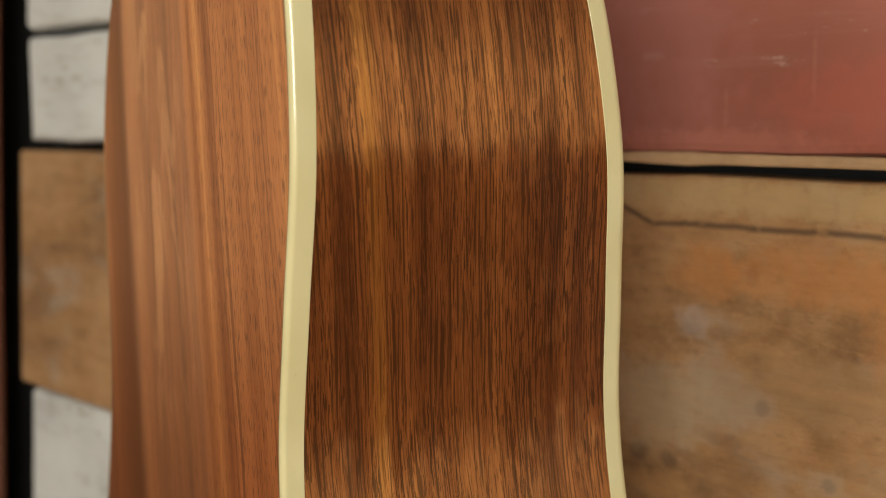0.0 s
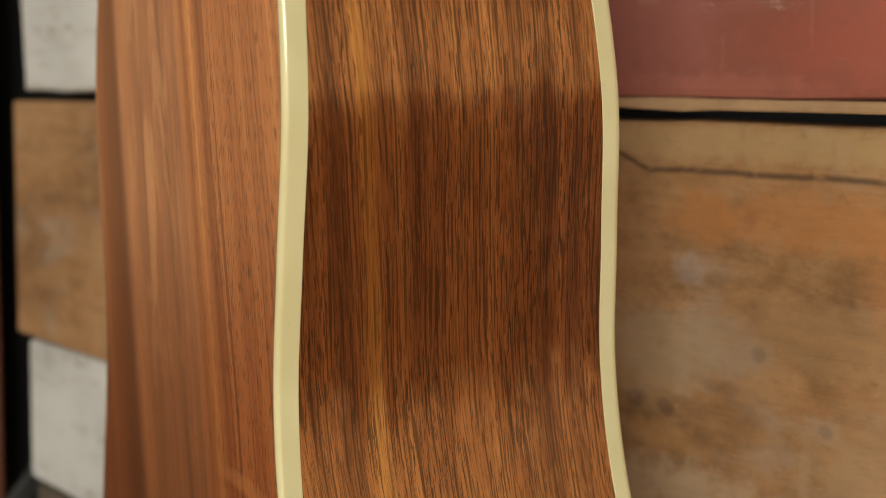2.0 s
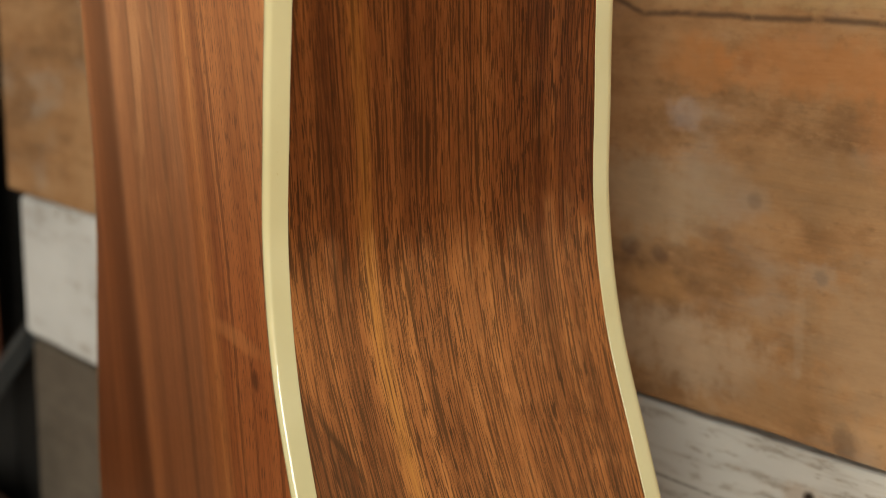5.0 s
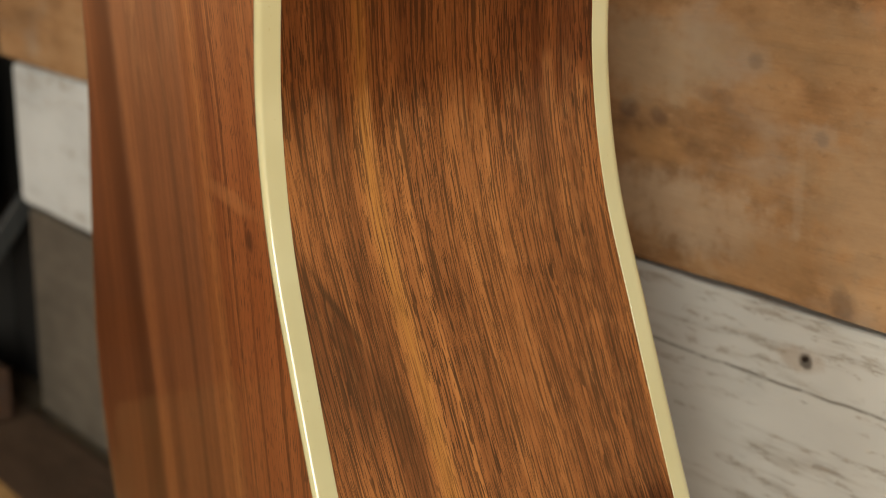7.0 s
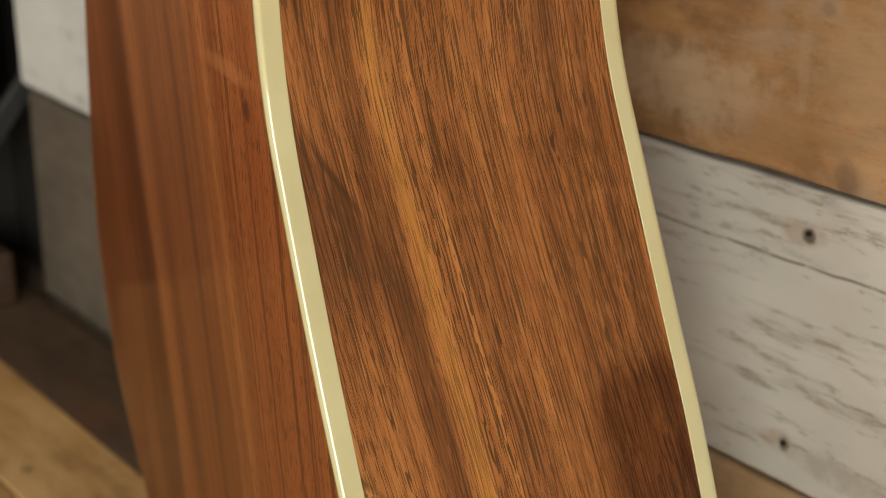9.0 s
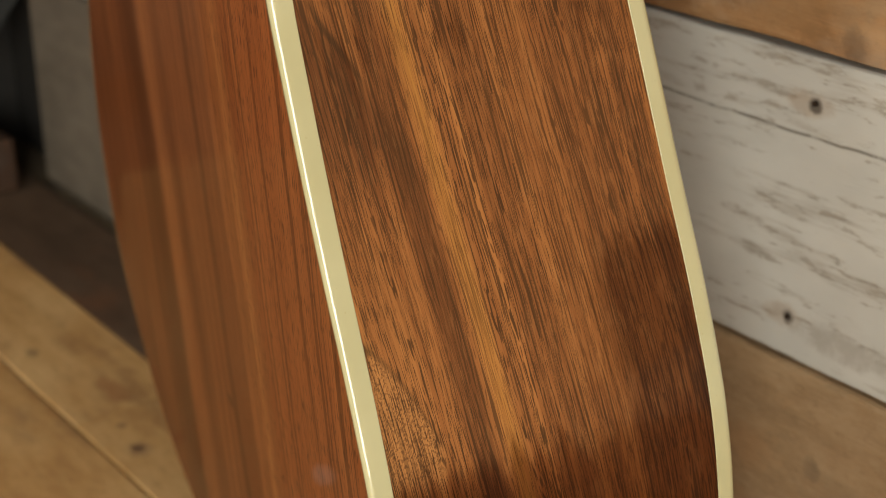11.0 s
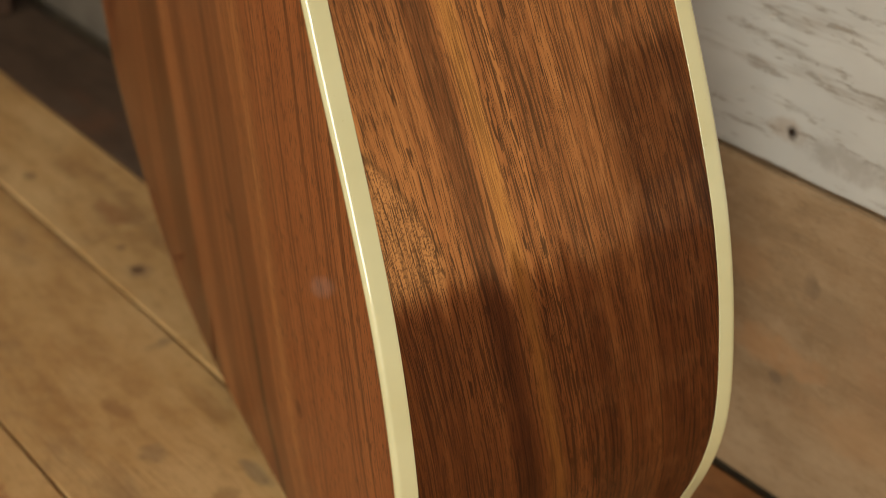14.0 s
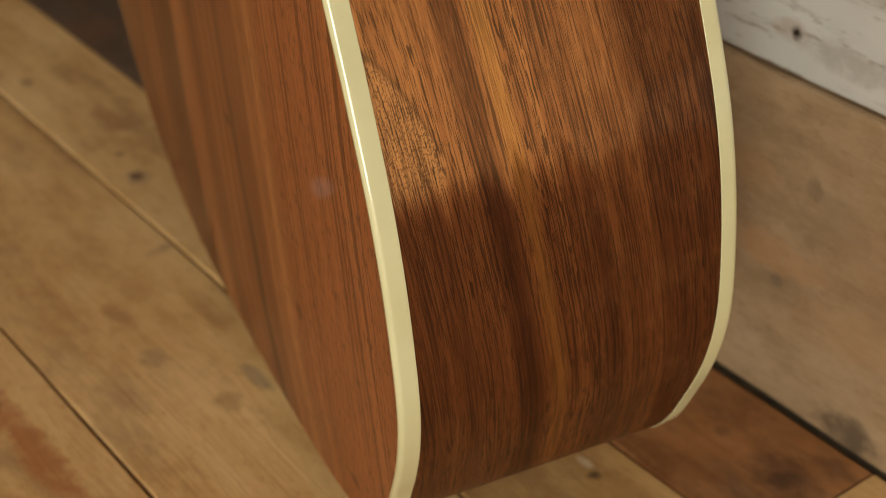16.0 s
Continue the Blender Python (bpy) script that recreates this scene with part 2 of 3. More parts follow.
def back_wood():
    m = Nodes("walnut_back")
    side, v, _ = m.split(m.uv())
    wave = m.math("SUBTRACT", m.noise(m.join(m.math("MULTIPLY", side, 7), m.math("MULTIPLY", v, 4)), 1, 2), 0.5)
    swell = m.math("SUBTRACT", m.noise(m.join(m.math("MULTIPLY", side, 45), m.math("MULTIPLY", v, 16), 4.0), 1, 3), 0.5)
    # the lines lean out a little towards the lower bout
    fan = m.math("MULTIPLY_ADD", m.math("MULTIPLY", side, m.math("SUBTRACT", v, 0.34)), 0.25, side)
    uu = m.math("ADD", fan, m.math("MULTIPLY_ADD", wave, 0.010, m.math("MULTIPLY", swell, 0.004)))

    def grain(across, along, detail, rough, seed=0.0):
        return m.noise(m.join(m.math("MULTIPLY", uu, across), m.math("MULTIPLY", v, along), seed), 1, detail, rough)

    ring = bands(m, uu, -0.20, 0.20, [(-0.17, 0.38), (-0.12, 0.32), (-0.10, 0.42), (-0.082, 0.32), (-0.060, 0.24), (-0.047, 0.18), (-0.038, 0.50), (-0.024, 0.56), (-0.014, 0.38), (-0.002, 0.30), (0.006, 0.46), (0.026, 0.42), (0.036, 0.27), (0.044, 0.38), (0.056, 0.36), (0.060, 0.58), (0.069, 0.50), (0.074, 0.66), (0.081, 0.62), (0.086, 0.38), (0.098, 0.58), (0.112, 0.46), (0.126, 0.60), (0.142, 0.48), (0.158, 0.60), (0.175, 0.44)])
    broad = grain(120, 1.2, 3, 0.6, 7.0)
    fine = grain(420, 4, 3, 0.6)
    line = grain(360, 2.0, 1, 0.5, 5.0)
    pore = grain(1500, 150, 1, 0.5, 3.0)
    hair = grain(1500, 20, 2, 0.5, 1.0)
    tone = m.math("MULTIPLY_ADD", ring, 0.68, m.math("MULTIPLY_ADD", broad, 0.38, -0.06))
    tone = m.math("MULTIPLY_ADD", fine, 0.24, tone)
    tone = m.math("MULTIPLY_ADD", swell, 0.10, tone)
    col = m.ramp(tone, (0.40, (0.090, 0.0270, 0.0092)), (0.53, (0.182, 0.0580, 0.0192)), (0.66, (0.290, 0.1060, 0.0350)), (0.80, (0.400, 0.175, 0.0560)))
    # warm red heartwood next to the near edge, pale rolling figure in the middle
    col = m.mix(m.math("MULTIPLY", m.step(uu, 0.080, 0.092, 0.0, 0.50), m.step(v, 0.40, 0.30, 0.15, 1.0)), col, (0.30, 0.085, 0.0260))
    figure = m.noise(m.join(m.math("MULTIPLY", uu, 60), m.math("MULTIPLY", v, 20)), 1, 3, 0.55, 0.6)
    rolling = m.math("MULTIPLY", m.step(figure, 0.50, 0.60, 0.0, 0.55), m.math("MULTIPLY", bell(m, side, 0.010, 0.065), m.step(v, 0.30, 0.38)))
    col = m.mix(rolling, col, (0.46, 0.215, 0.085))
    # pale haze of a reflected wall, mixed into the middle's colour
    haze_tint = m.math("MULTIPLY", m.math("MULTIPLY", m.step(uu, -0.054, -0.042), m.step(uu, 0.056, 0.068, 1.0, 0.0)), m.step(v, 0.16, 0.34, 0.04, 0.28))
    col = m.mix(haze_tint, col, (0.29, 0.145, 0.080))
    near = m.step(side, 0.082, 0.094)
    col = m.mix(m.math("MULTIPLY", m.step(line, 0.58, 0.66, 0.0, 0.65), near), col, (0.070, 0.020, 0.008))
    col = m.mix(m.step(hair, 0.53, 0.62, 0.0, 0.40), col, (0.09, 0.027, 0.010))
    col = m.mix(m.math("MULTIPLY", m.step(pore, 0.575, 0.65, 0.0, 0.75), m.step(side, 0.05, 0.10, 0.35, 1.0)), col, (0.060, 0.020, 0.009))
    col = m.mix(m.step(m.math("ABSOLUTE", m.math("SUBTRACT", uu, 0.0925)), 0.0002, 0.0012, 0.55, 0.0), col, (0.08, 0.027, 0.012))
    # a dark streak, a curl of pale figure and small dark specks
    streak = m.math("MULTIPLY", bell(m, m.math("MULTIPLY_ADD", wave, 0.01, side), 0.0412, 0.0034), m.step(v, 0.07, 0.105, 1.0, 0.0))
    col = m.mix(streak, col, (0.022, 0.011, 0.007))
    for px, pv, rx, rv, tint, strength in ((0.105, 0.3215, 0.026, 0.0035, (0.46, 0.21, 0.08), 0.32), (0.1165, 0.3120, 0.004, 0.0040, (0.06, 0.018, 0.008), 0.8), (0.094, 0.0801, 0.004, 0.004, (0.08, 0.024, 0.009), 0.7), (0.132, 0.030, 0.005, 0.003, (0.07, 0.022, 0.009), 0.8), (0.030, 0.128, 0.005, 0.003, (0.07, 0.022, 0.009), 0.7)):
        q = m.math("ADD", m.math("POWER", m.math("DIVIDE", m.math("SUBTRACT", side, px), rx), 2.0), m.math("POWER", m.math("DIVIDE", m.math("SUBTRACT", v, pv), rv), 2.0))
        q = m.math("MULTIPLY_ADD", m.math("SUBTRACT", figure, 0.5), 1.5, q)
        col = m.mix(m.step(q, 0.1, 1.4, strength, 0.0), col, tint)
    # a faint grey patch on the back plate
    dx = m.math("SUBTRACT", side, 0.141)
    dv = m.math("SUBTRACT", m.math("SUBTRACT", v, 0.158), m.math("MULTIPLY", dx, 0.54))
    q = m.math("ADD", m.math("POWER", m.math("DIVIDE", dx, 0.013), 2.0), m.math("POWER", m.math("DIVIDE", dv, 0.0042), 2.0))
    q = m.math("MULTIPLY_ADD", m.math("SUBTRACT", fine, 0.5), 1.6, q)
    col = m.mix(m.step(q, 0.0, 1.5, 0.13, 0.0), col, (0.50, 0.45, 0.47))
    m.done(col, 0.40, None, coat=0.40, coat_rough=0.05, spec=0.2)
    return fibre_sheen(m, col, 0.24, 0.68, (2.3, 2.7, 3.0), (0.55, 0.34, 0.18))


def cream_plastic():
    m = Nodes("cream_binding")
    c = m.noise(m.local(), 30, 3)
    spot = m.noise(m.local(), 900, 1)
    col = m.mix(m.step(c, 0.3, 0.7), (0.54, 0.510, 0.295), (0.58, 0.555, 0.335))
    col = m.mix(m.step(spot, 0.76, 0.80, 0.0, 0.35), col, (0.40, 0.32, 0.14))
    return m.done(col, 0.25, None, coat=1.0, coat_rough=0.02)


def marks(m, col, spots, cracks):
    """Knots, nail stains and tint patches at (x, y or z, half length, half width, colour, strength), and cracks at
    (place, from, to, half width, colour), in the board's own metres.
    """
    x, y, z = m.split(m.local())
    w = m.noise(m.local(), 110, 4, 0.65)
    for axis, px, pq, rx, rq, ink, strength in spots:
        q = y if axis == "y" else z
        d = m.math("ADD", m.math("POWER", m.math("DIVIDE", m.math("SUBTRACT", x, px), rx), 2.0), m.math("POWER", m.math("DIVIDE", m.math("SUBTRACT", q, pq), rq), 2.0))
        d = m.math("MULTIPLY_ADD", m.math("SUBTRACT", w, 0.5), 3.2, d)
        col = m.mix(m.step(d, 0.0, 1.5, strength * 0.75, 0.0), col, ink)
    for axis, pq, a, b, half, ink, *bend in cracks:
        q = y if axis == "y" else z
        wob = m.noise(m.join(m.math("MULTIPLY", x, 14), 0.0, pq * 40), 1, 4, 0.7)
        path = m.math("MULTIPLY_ADD", m.math("SUBTRACT", wob, 0.5), 0.004, pq)
        for start, stop, rise in bend:
            path = m.math("ADD", path, m.step(x, start, stop, 0.0, rise))
        d = m.math("ABSOLUTE", m.math("SUBTRACT", q, path))
        f = m.math("MULTIPLY", m.step(d, half * 0.1, half * 1.5, 0.75, 0.0), m.math("MULTIPLY", m.step(x, a, a + 0.03), m.step(x, b - 0.03, b, 1.0, 0.0)))
        f = m.math("MULTIPLY", f, m.step(w, 0.34, 0.5, 0.45, 1.0))
        col = m.mix(f, col, ink)
    return col


def old_wood(name, dark, mid, light, stain=(0.10, 0.08, 0.065), stained=0.35, rough=0.75, knots=True, grainy=0.4, spots=(), cracks=()):
    """Weathered or bare softwood; grain runs along local x."""
    m = Nodes(name)
    r = m.rand()
    p = m.vec("ADD", m.local(), m.join(m.math("MULTIPLY", r, 7.3), m.math("MULTIPLY", r, 3.1), m.math("MULTIPLY", r, 5.7)))
    x, y, z = m.split(p)
    warp = m.noise(m.vec("MULTIPLY", p, (5, 14, 14)), 1, 3)
    yy, zz = m.math("MULTIPLY_ADD", warp, 0.030, y), m.math("MULTIPLY_ADD", warp, 0.030, z)
    grain = m.noise(m.join(m.math("MULTIPLY", x, 7), m.math("MULTIPLY", yy, 120), m.math("MULTIPLY", zz, 120)), 1, 4, 0.6)
    fibre = m.noise(m.join(m.math("MULTIPLY", x, 22), m.math("MULTIPLY", yy, 900), m.math("MULTIPLY", zz, 900)), 1, 2)
    cloud = m.noise(m.vec("MULTIPLY", p, (6, 13, 13)), 1, 4, 0.6)
    col = m.ramp(m.math("MULTIPLY_ADD", cloud, 1 - grainy, m.math("MULTIPLY", grain, grainy)), (0.34, dark), (0.5, mid), (0.66, light))
    mottle = m.noise(m.vec("MULTIPLY", p, (34, 60, 60)), 1, 5, 0.7)
    col = m.mix(m.step(mottle, 0.42, 0.70, 0.0, 0.45), col, light)
    col = m.mix(m.step(mottle, 0.50, 0.28, 0.0, 0.40), col, dark)
    col = m.mix(m.step(fibre, 0.55, 0.75, 0.0, 0.25), col, dark)
    speck = m.noise(m.vec("MULTIPLY", p, (130, 260, 260)), 1, 4, 0.7)
    col = m.mix(m.step(speck, 0.52, 0.70, 0.0, 0.40), col, dark)
    col = m.mix(m.step(speck, 0.47, 0.30, 0.0, 0.35), col, light)
    col = m.mix(m.math("MULTIPLY", m.step(m.noise(m.vec("MULTIPLY", p, (11, 22, 22)), 1, 4, 0.65), 0.52, 0.72), stained), col, stain)
    if knots:
        d, _ = m.voronoi(m.vec("MULTIPLY", p, (5.5, 9.5, 9.5)))
        col = m.mix(m.step(d, 0.05, 0.13, 0.85, 0.0), col, (0.10, 0.045, 0.02))
    col = marks(m, col, spots, cracks)
    h = m.math("ADD", m.math("MULTIPLY", grain, 0.6), m.math("MULTIPLY", fibre, 0.4))
    return m.done(col, rough, m.bump(h, 0.5, 0.0012))


def old_paint(name, paint, worn, wear_at=0.56, rough=0.6, streaks=0.25, spots=(), cracks=(), worn_through=0.85):
    """Brushed paint on a board, worn through in streaks along local x."""
    m = Nodes(name)
    r = m.rand()
    p = m.vec("ADD", m.local(), m.join(m.math("MULTIPLY", r, 4.3), m.math("MULTIPLY", r, 2.9), m.math("MULTIPLY", r, 6.1)))
    streak = m.noise(m.vec("MULTIPLY", p, (14, 130, 130)), 1, 4, 0.65)
    chip = m.noise(m.vec("MULTIPLY", p, (85, 300, 300)), 1, 5, 0.7)
    cloud = m.noise(m.vec("MULTIPLY", p, (7, 12, 12)), 1, 4, 0.6)
    shade = tuple(c * 0.80 for c in paint)
    col = m.mix(m.step(cloud, 0.3, 0.7), paint, shade)
    col = m.mix(m.step(streak, 0.5, 0.75, 0.0, streaks), col, worn)
    w = m.math("ADD", m.math("MULTIPLY", chip, 0.55), m.math("MULTIPLY", streak, 0.45))
    w = m.math("MULTIPLY_ADD", m.math("SUBTRACT", cloud, 0.5), 0.25, w)
    wear = m.step(w, wear_at, wear_at + 0.07, 0.0, worn_through)
    col = m.mix(wear, col, worn)
    col = marks(m, col, spots, cracks)
    return m.done(col, rough, m.bump(m.math("SUBTRACT", m.math("MULTIPLY", streak, streaks * 3), wear), 0.45, 0.001))


def plain(name, a, b, rough=0.6, scale=9.0, metal=0.0):
    m = Nodes(name)
    c = m.noise(m.local(), scale, 4, 0.6)
    f = m.noise(m.local(), scale * 25, 2)
    col = m.mix(m.step(m.math("MULTIPLY_ADD", f, 0.3, m.math("MULTIPLY", c, 0.7)), 0.35, 0.65), a, b)
    return m.done(col, rough, m.bump(f, 0.2, 0.0006), metal=metal)


M_SIDE, M_BACK, M_BIND = side_wood(), back_wood(), cream_plastic()
M_SPRUCE = old_wood("spruce_top", (0.45, 0.30, 0.15), (0.55, 0.38, 0.20), (0.62, 0.45, 0.25), stained=0.0, rough=0.4, knots=False)
XL, XR, LEFT = -0.328, 1.598, 0.05
INK, RUST, GREYISH = (0.020, 0.015, 0.012), (0.30, 0.17, 0.07), (0.42, 0.38, 0.32)
MID = (XL + XR) / 2
BROWN_Z = (0.2715 + 0.4402) / 2
WHITE_X, WHITE_Z = (LEFT + XR) / 2, (0.1482 + 0.2690) / 2
HOLES = [(0.3777, 0.3580), (0.4097, 0.3345)]
brown_spots = []
for hx, hz in HOLES:
    brown_spots += [("z", hx - MID + 0.001, hz - BROWN_Z - 0.001, 0.008, 0.006, GREYISH, 0.35), ("z", hx - MID + 0.001, hz - BROWN_Z - 0.001, 0.0036, 0.0030, (0.13, 0.10, 0.085), 0.7)]
brown_spots += [("z", 0.3159 - MID, 0.3301 - BROWN_Z, 0.006, 0.004, (0.10, 0.06, 0.04), 0.8), ("z", 0.3315 - MID, 0.3303 - BROWN_Z, 0.005, 0.004, (0.10, 0.06, 0.04), 0.7)]
brown_spots += [("z", 0.3415 - MID, 0.385 - BROWN_Z, 0.010, 0.006, (0.42, 0.39, 0.38), 0.4), ("z", 0.4245 - MID, 0.2770 - BROWN_Z, 0.006, 0.007, (0.10, 0.06, 0.035), 0.7)]
for px, pz, rx, rz, tint, strength in (
    (0.40, 0.4330, 0.30, 0.0075, (0.47, 0.335, 0.165), 0.85), (0.405, 0.4060, 0.055, 0.012, (0.47, 0.195, 0.060), 0.7), (0.350, 0.4040, 0.020, 0.011, (0.47, 0.200, 0.060), 0.7),
    (0.325, 0.3520, 0.040, 0.018, (0.42, 0.315, 0.200), 0.75), (0.400, 0.3660, 0.045, 0.014, (0.36, 0.225, 0.110), 0.6), (0.345, 0.2950, 0.050, 0.016, (0.48, 0.355, 0.235), 0.85),
    (0.430, 0.3150, 0.030, 0.030, (0.34, 0.245, 0.150), 0.6), (0.330, 0.3180, 0.018, 0.008, (0.46, 0.240, 0.085), 0.6), (0.445, 0.3900, 0.022, 0.020, (0.47, 0.200, 0.065), 0.6), (0.395, 0.2860, 0.022, 0.010, (0.30, 0.170, 0.075), 0.6),
    (0.345, 0.3870, 0.009, 0.005, (0.40, 0.34, 0.28), 0.25), (0.372, 0.4050, 0.004, 0.004, (0.28, 0.110, 0.040), 0.6), (0.4015, 0.3150, 0.0025, 0.022, (0.45, 0.360, 0.260), 0.25), (0.361, 0.3420, 0.012, 0.003, (0.20, 0.110, 0.055), 0.6)):
    brown_spots.append(("z", px - MID, pz - BROWN_Z, rx, rz, tint, strength))
M_BROWN = old_wood("old_brown_wood", (0.175, 0.095, 0.042), (0.355, 0.190, 0.080), (0.47, 0.29, 0.145), stain=(0.38, 0.30, 0.22), stained=0.65, knots=False, grainy=0.28, spots=brown_spots, cracks=[("z", 0.4219 - BROWN_Z, -0.4, 0.4, 0.0014, (0.06, 0.035, 0.022), (0.3220 - MID, 0.2980 - MID, 0.0062))])
M_LOW = old_wood("faded_brown_wood", (0.205, 0.130, 0.066), (0.325, 0.212, 0.112), (0.42, 0.300, 0.180), stain=(0.36, 0.20, 0.10), stained=0.4, knots=False, grainy=0.25,
    spots=[("z", 0.402 - WHITE_X, 0.072 - 0.075, 0.030, 0.008, (0.42, 0.220, 0.095), 0.65), ("z", 0.384 - WHITE_X, 0.105 - 0.075, 0.016, 0.010, (0.40, 0.23, 0.11), 0.6), ("z", 0.43 - WHITE_X, 0.100 - 0.075, 0.020, 0.012, (0.25, 0.175, 0.10), 0.6), ("z", 0.45 - WHITE_X, 0.055 - 0.075, 0.030, 0.012, (0.42, 0.26, 0.13), 0.6), ("z", 0.450 - WHITE_X, 0.010 - 0.075, 0.016, 0.008, (0.03, 0.022, 0.018), 0.9), ("z", 0.418 - WHITE_X, 0.108 - 0.075, 0.004, 0.006, (0.12, 0.08, 0.05), 0.6), ("z", 0.405 - WHITE_X, 0.060 - 0.075, 0.004, 0.003, (0.10, 0.07, 0.05), 0.6)])
M_GREY = old_wood("grey_wood", (0.085, 0.070, 0.052), (0.125, 0.104, 0.080), (0.17, 0.145, 0.112), stain=(0.07, 0.062, 0.05), stained=0.5, knots=False, grainy=0.25)
white_spots = []
for hx, hz in ((0.4033, 0.2506), (0.3988, 0.1651)):
    white_spots += [("z", hx - WHITE_X - 0.003, hz - WHITE_Z, 0.010, 0.005, RUST, 0.5), ("z", hx - WHITE_X, hz - WHITE_Z, 0.0032, 0.0030, INK, 1.0)]
white_spots += [("z", 0.43 - WHITE_X, 0.163 - WHITE_Z, 0.035, 0.006, (0.20, 0.155, 0.115), 0.5)]
M_WHITE = old_paint("old_white_paint", (0.655, 0.655, 0.625), (0.27, 0.22, 0.17), 0.545, streaks=0.50, worn_through=0.5, spots=white_spots, cracks=[("z", 0.2388 - WHITE_Z, -0.7, 0.7, 0.0007, (0.10, 0.08, 0.06))])
M_CHALK = old_paint("chalky_white_paint", (0.72, 0.75, 0.75), (0.31, 0.26, 0.20), 0.550, streaks=0.15, worn_through=0.6)
RED_Z = (0.4488 + 0.66) / 2
# the first patch puts the paint's greyish sheen on the left into the colour
red_spots = [("z", px - WHITE_X, pz - RED_Z, rx, rz, tint, strength) for px, pz, rx, rz, tint, strength in ((0.315, 0.500, 0.045, 0.060, (0.37, 0.150, 0.130), 0.8), (0.425, 0.468, 0.050, 0.016, (0.42, 0.122, 0.086), 0.8), (0.352, 0.452, 0.060, 0.006, (0.45, 0.175, 0.130), 0.7), (0.3165, 0.4860, 0.006, 0.0020, (0.50, 0.30, 0.25), 0.4), (0.3975, 0.4800, 0.0012, 0.014, (0.48, 0.23, 0.18), 0.30), (0.3560, 0.4650, 0.0012, 0.009, (0.48, 0.23, 0.18), 0.25))]
M_RED = old_paint("old_red_paint", (0.355, 0.128, 0.094), (0.48, 0.29, 0.24), 0.60, 0.5, streaks=0.12, spots=red_spots)
M_BARE = old_wood("bare_edge_wood", (0.36, 0.22, 0.12), (0.48, 0.31, 0.17), (0.57, 0.40, 0.24), stained=0.2, knots=False)
KNOT = (0.13, 0.065, 0.03)
PINE = ((0.37, 0.192, 0.066), (0.60, 0.362, 0.140), (0.73, 0.490, 0.225))
FX = (-0.60 + 1.60) / 2
M_PINE = old_wood("floor_pine", *PINE, stain=(0.22, 0.13, 0.06), stained=0.45, rough=0.5, grainy=0.25)
JOINT = 0.032
BX, BX_FAR = (JOINT + 1.60) / 2, (-0.60 + JOINT) / 2
M_PINE_B = old_wood("floor_pine_knotty", *PINE, stain=(0.30, 0.155, 0.06), stained=0.65, rough=0.5, grainy=0.25, knots=False,
    spots=[("y", 0.0742 - BX, -0.1234 + 0.105, 0.009, 0.0070, (0.30, 0.19, 0.10), 0.7), ("y", 0.0742 - BX, -0.1234 + 0.105, 0.005, 0.0042, (0.10, 0.040, 0.020), 1.1), ("y", 0.047 - BX, -0.1190 + 0.105, 0.0035, 0.003, KNOT, 0.7), ("y", 0.3915 - BX, -0.0875 + 0.105, 0.005, 0.0022, (0.80, 0.66, 0.47), 0.9), ("y", 0.3992 - BX, -0.0901 + 0.105, 0.0035, 0.003, INK, 1.2)])
M_PINE_B_FAR = old_wood("floor_pine_knotty_far", *PINE, stain=(0.30, 0.155, 0.06), stained=0.65, rough=0.5, grainy=0.25, knots=False,
    spots=[("y", -0.064 - BX_FAR, -0.1217 + 0.105, 0.007, 0.004, KNOT, 0.8), ("y", 0.008 - BX_FAR, -0.104 + 0.105, 0.018, 0.007, (0.32, 0.125, 0.04), 0.8)])
M_PINE_C = old_wood("floor_pine_blue_stained", *PINE, stain=(0.29, 0.17, 0.08), stained=0.6, rough=0.5, grainy=0.22, knots=False,
    spots=[("y", 0.2632 - FX, -0.1638 + 0.188, 0.012, 0.004, (0.16, 0.14, 0.11), 0.6), ("y", 0.2700 - FX, -0.182 + 0.188, 0.008, 0.006, (0.24, 0.13, 0.05), 0.6), ("y", 0.1826 - FX, -0.1897 + 0.188, 0.010, 0.005, (0.28, 0.13, 0.05), 0.7), ("y", 0.146 - FX, -0.1440 + 0.188, 0.004, 0.012, (0.20, 0.14, 0.08), 0.6), ("y", 0.222 - FX, -0.192 + 0.188, 0.009, 0.006, (0.17, 0.12, 0.08), 0.5)])
M_PINE_D = old_wood("floor_pine_red_grain", *PINE, stain=(0.29, 0.17, 0.08), stained=0.6, rough=0.5, grainy=0.22, knots=False,
    spots=[("y", 0.2465 - FX, -0.2555 + 0.286, 0.055, 0.0075, (0.36, 0.115, 0.032), 1.0), ("y", 0.212 - FX, -0.2585 + 0.286, 0.006, 0.004, (0.08, 0.04, 0.02), 0.9)])
OX = (0.102 + 0.465) / 2
M_ORANGE = old_wood("floor_orange", (0.17, 0.072, 0.028), (0.38, 0.163, 0.056), (0.49, 0.250, 0.105), stain=(0.17, 0.105, 0.065), stained=0.6, rough=0.5, grainy=0.25, knots=False,
    spots=[("y", 0.447 - OX, -0.0326 + 0.036, 0.006, 0.006, INK, 1.0), ("y", 0.447 - OX, -0.0326 + 0.036, 0.017, 0.014, (0.10, 0.045, 0.022), 0.8), ("y", 0.455 - OX, -0.012 + 0.036, 0.010, 0.006, (0.09, 0.05, 0.03), 0.6), ("y", 0.41 - OX, -0.03 + 0.036, 0.004, 0.004, KNOT, 0.7)])
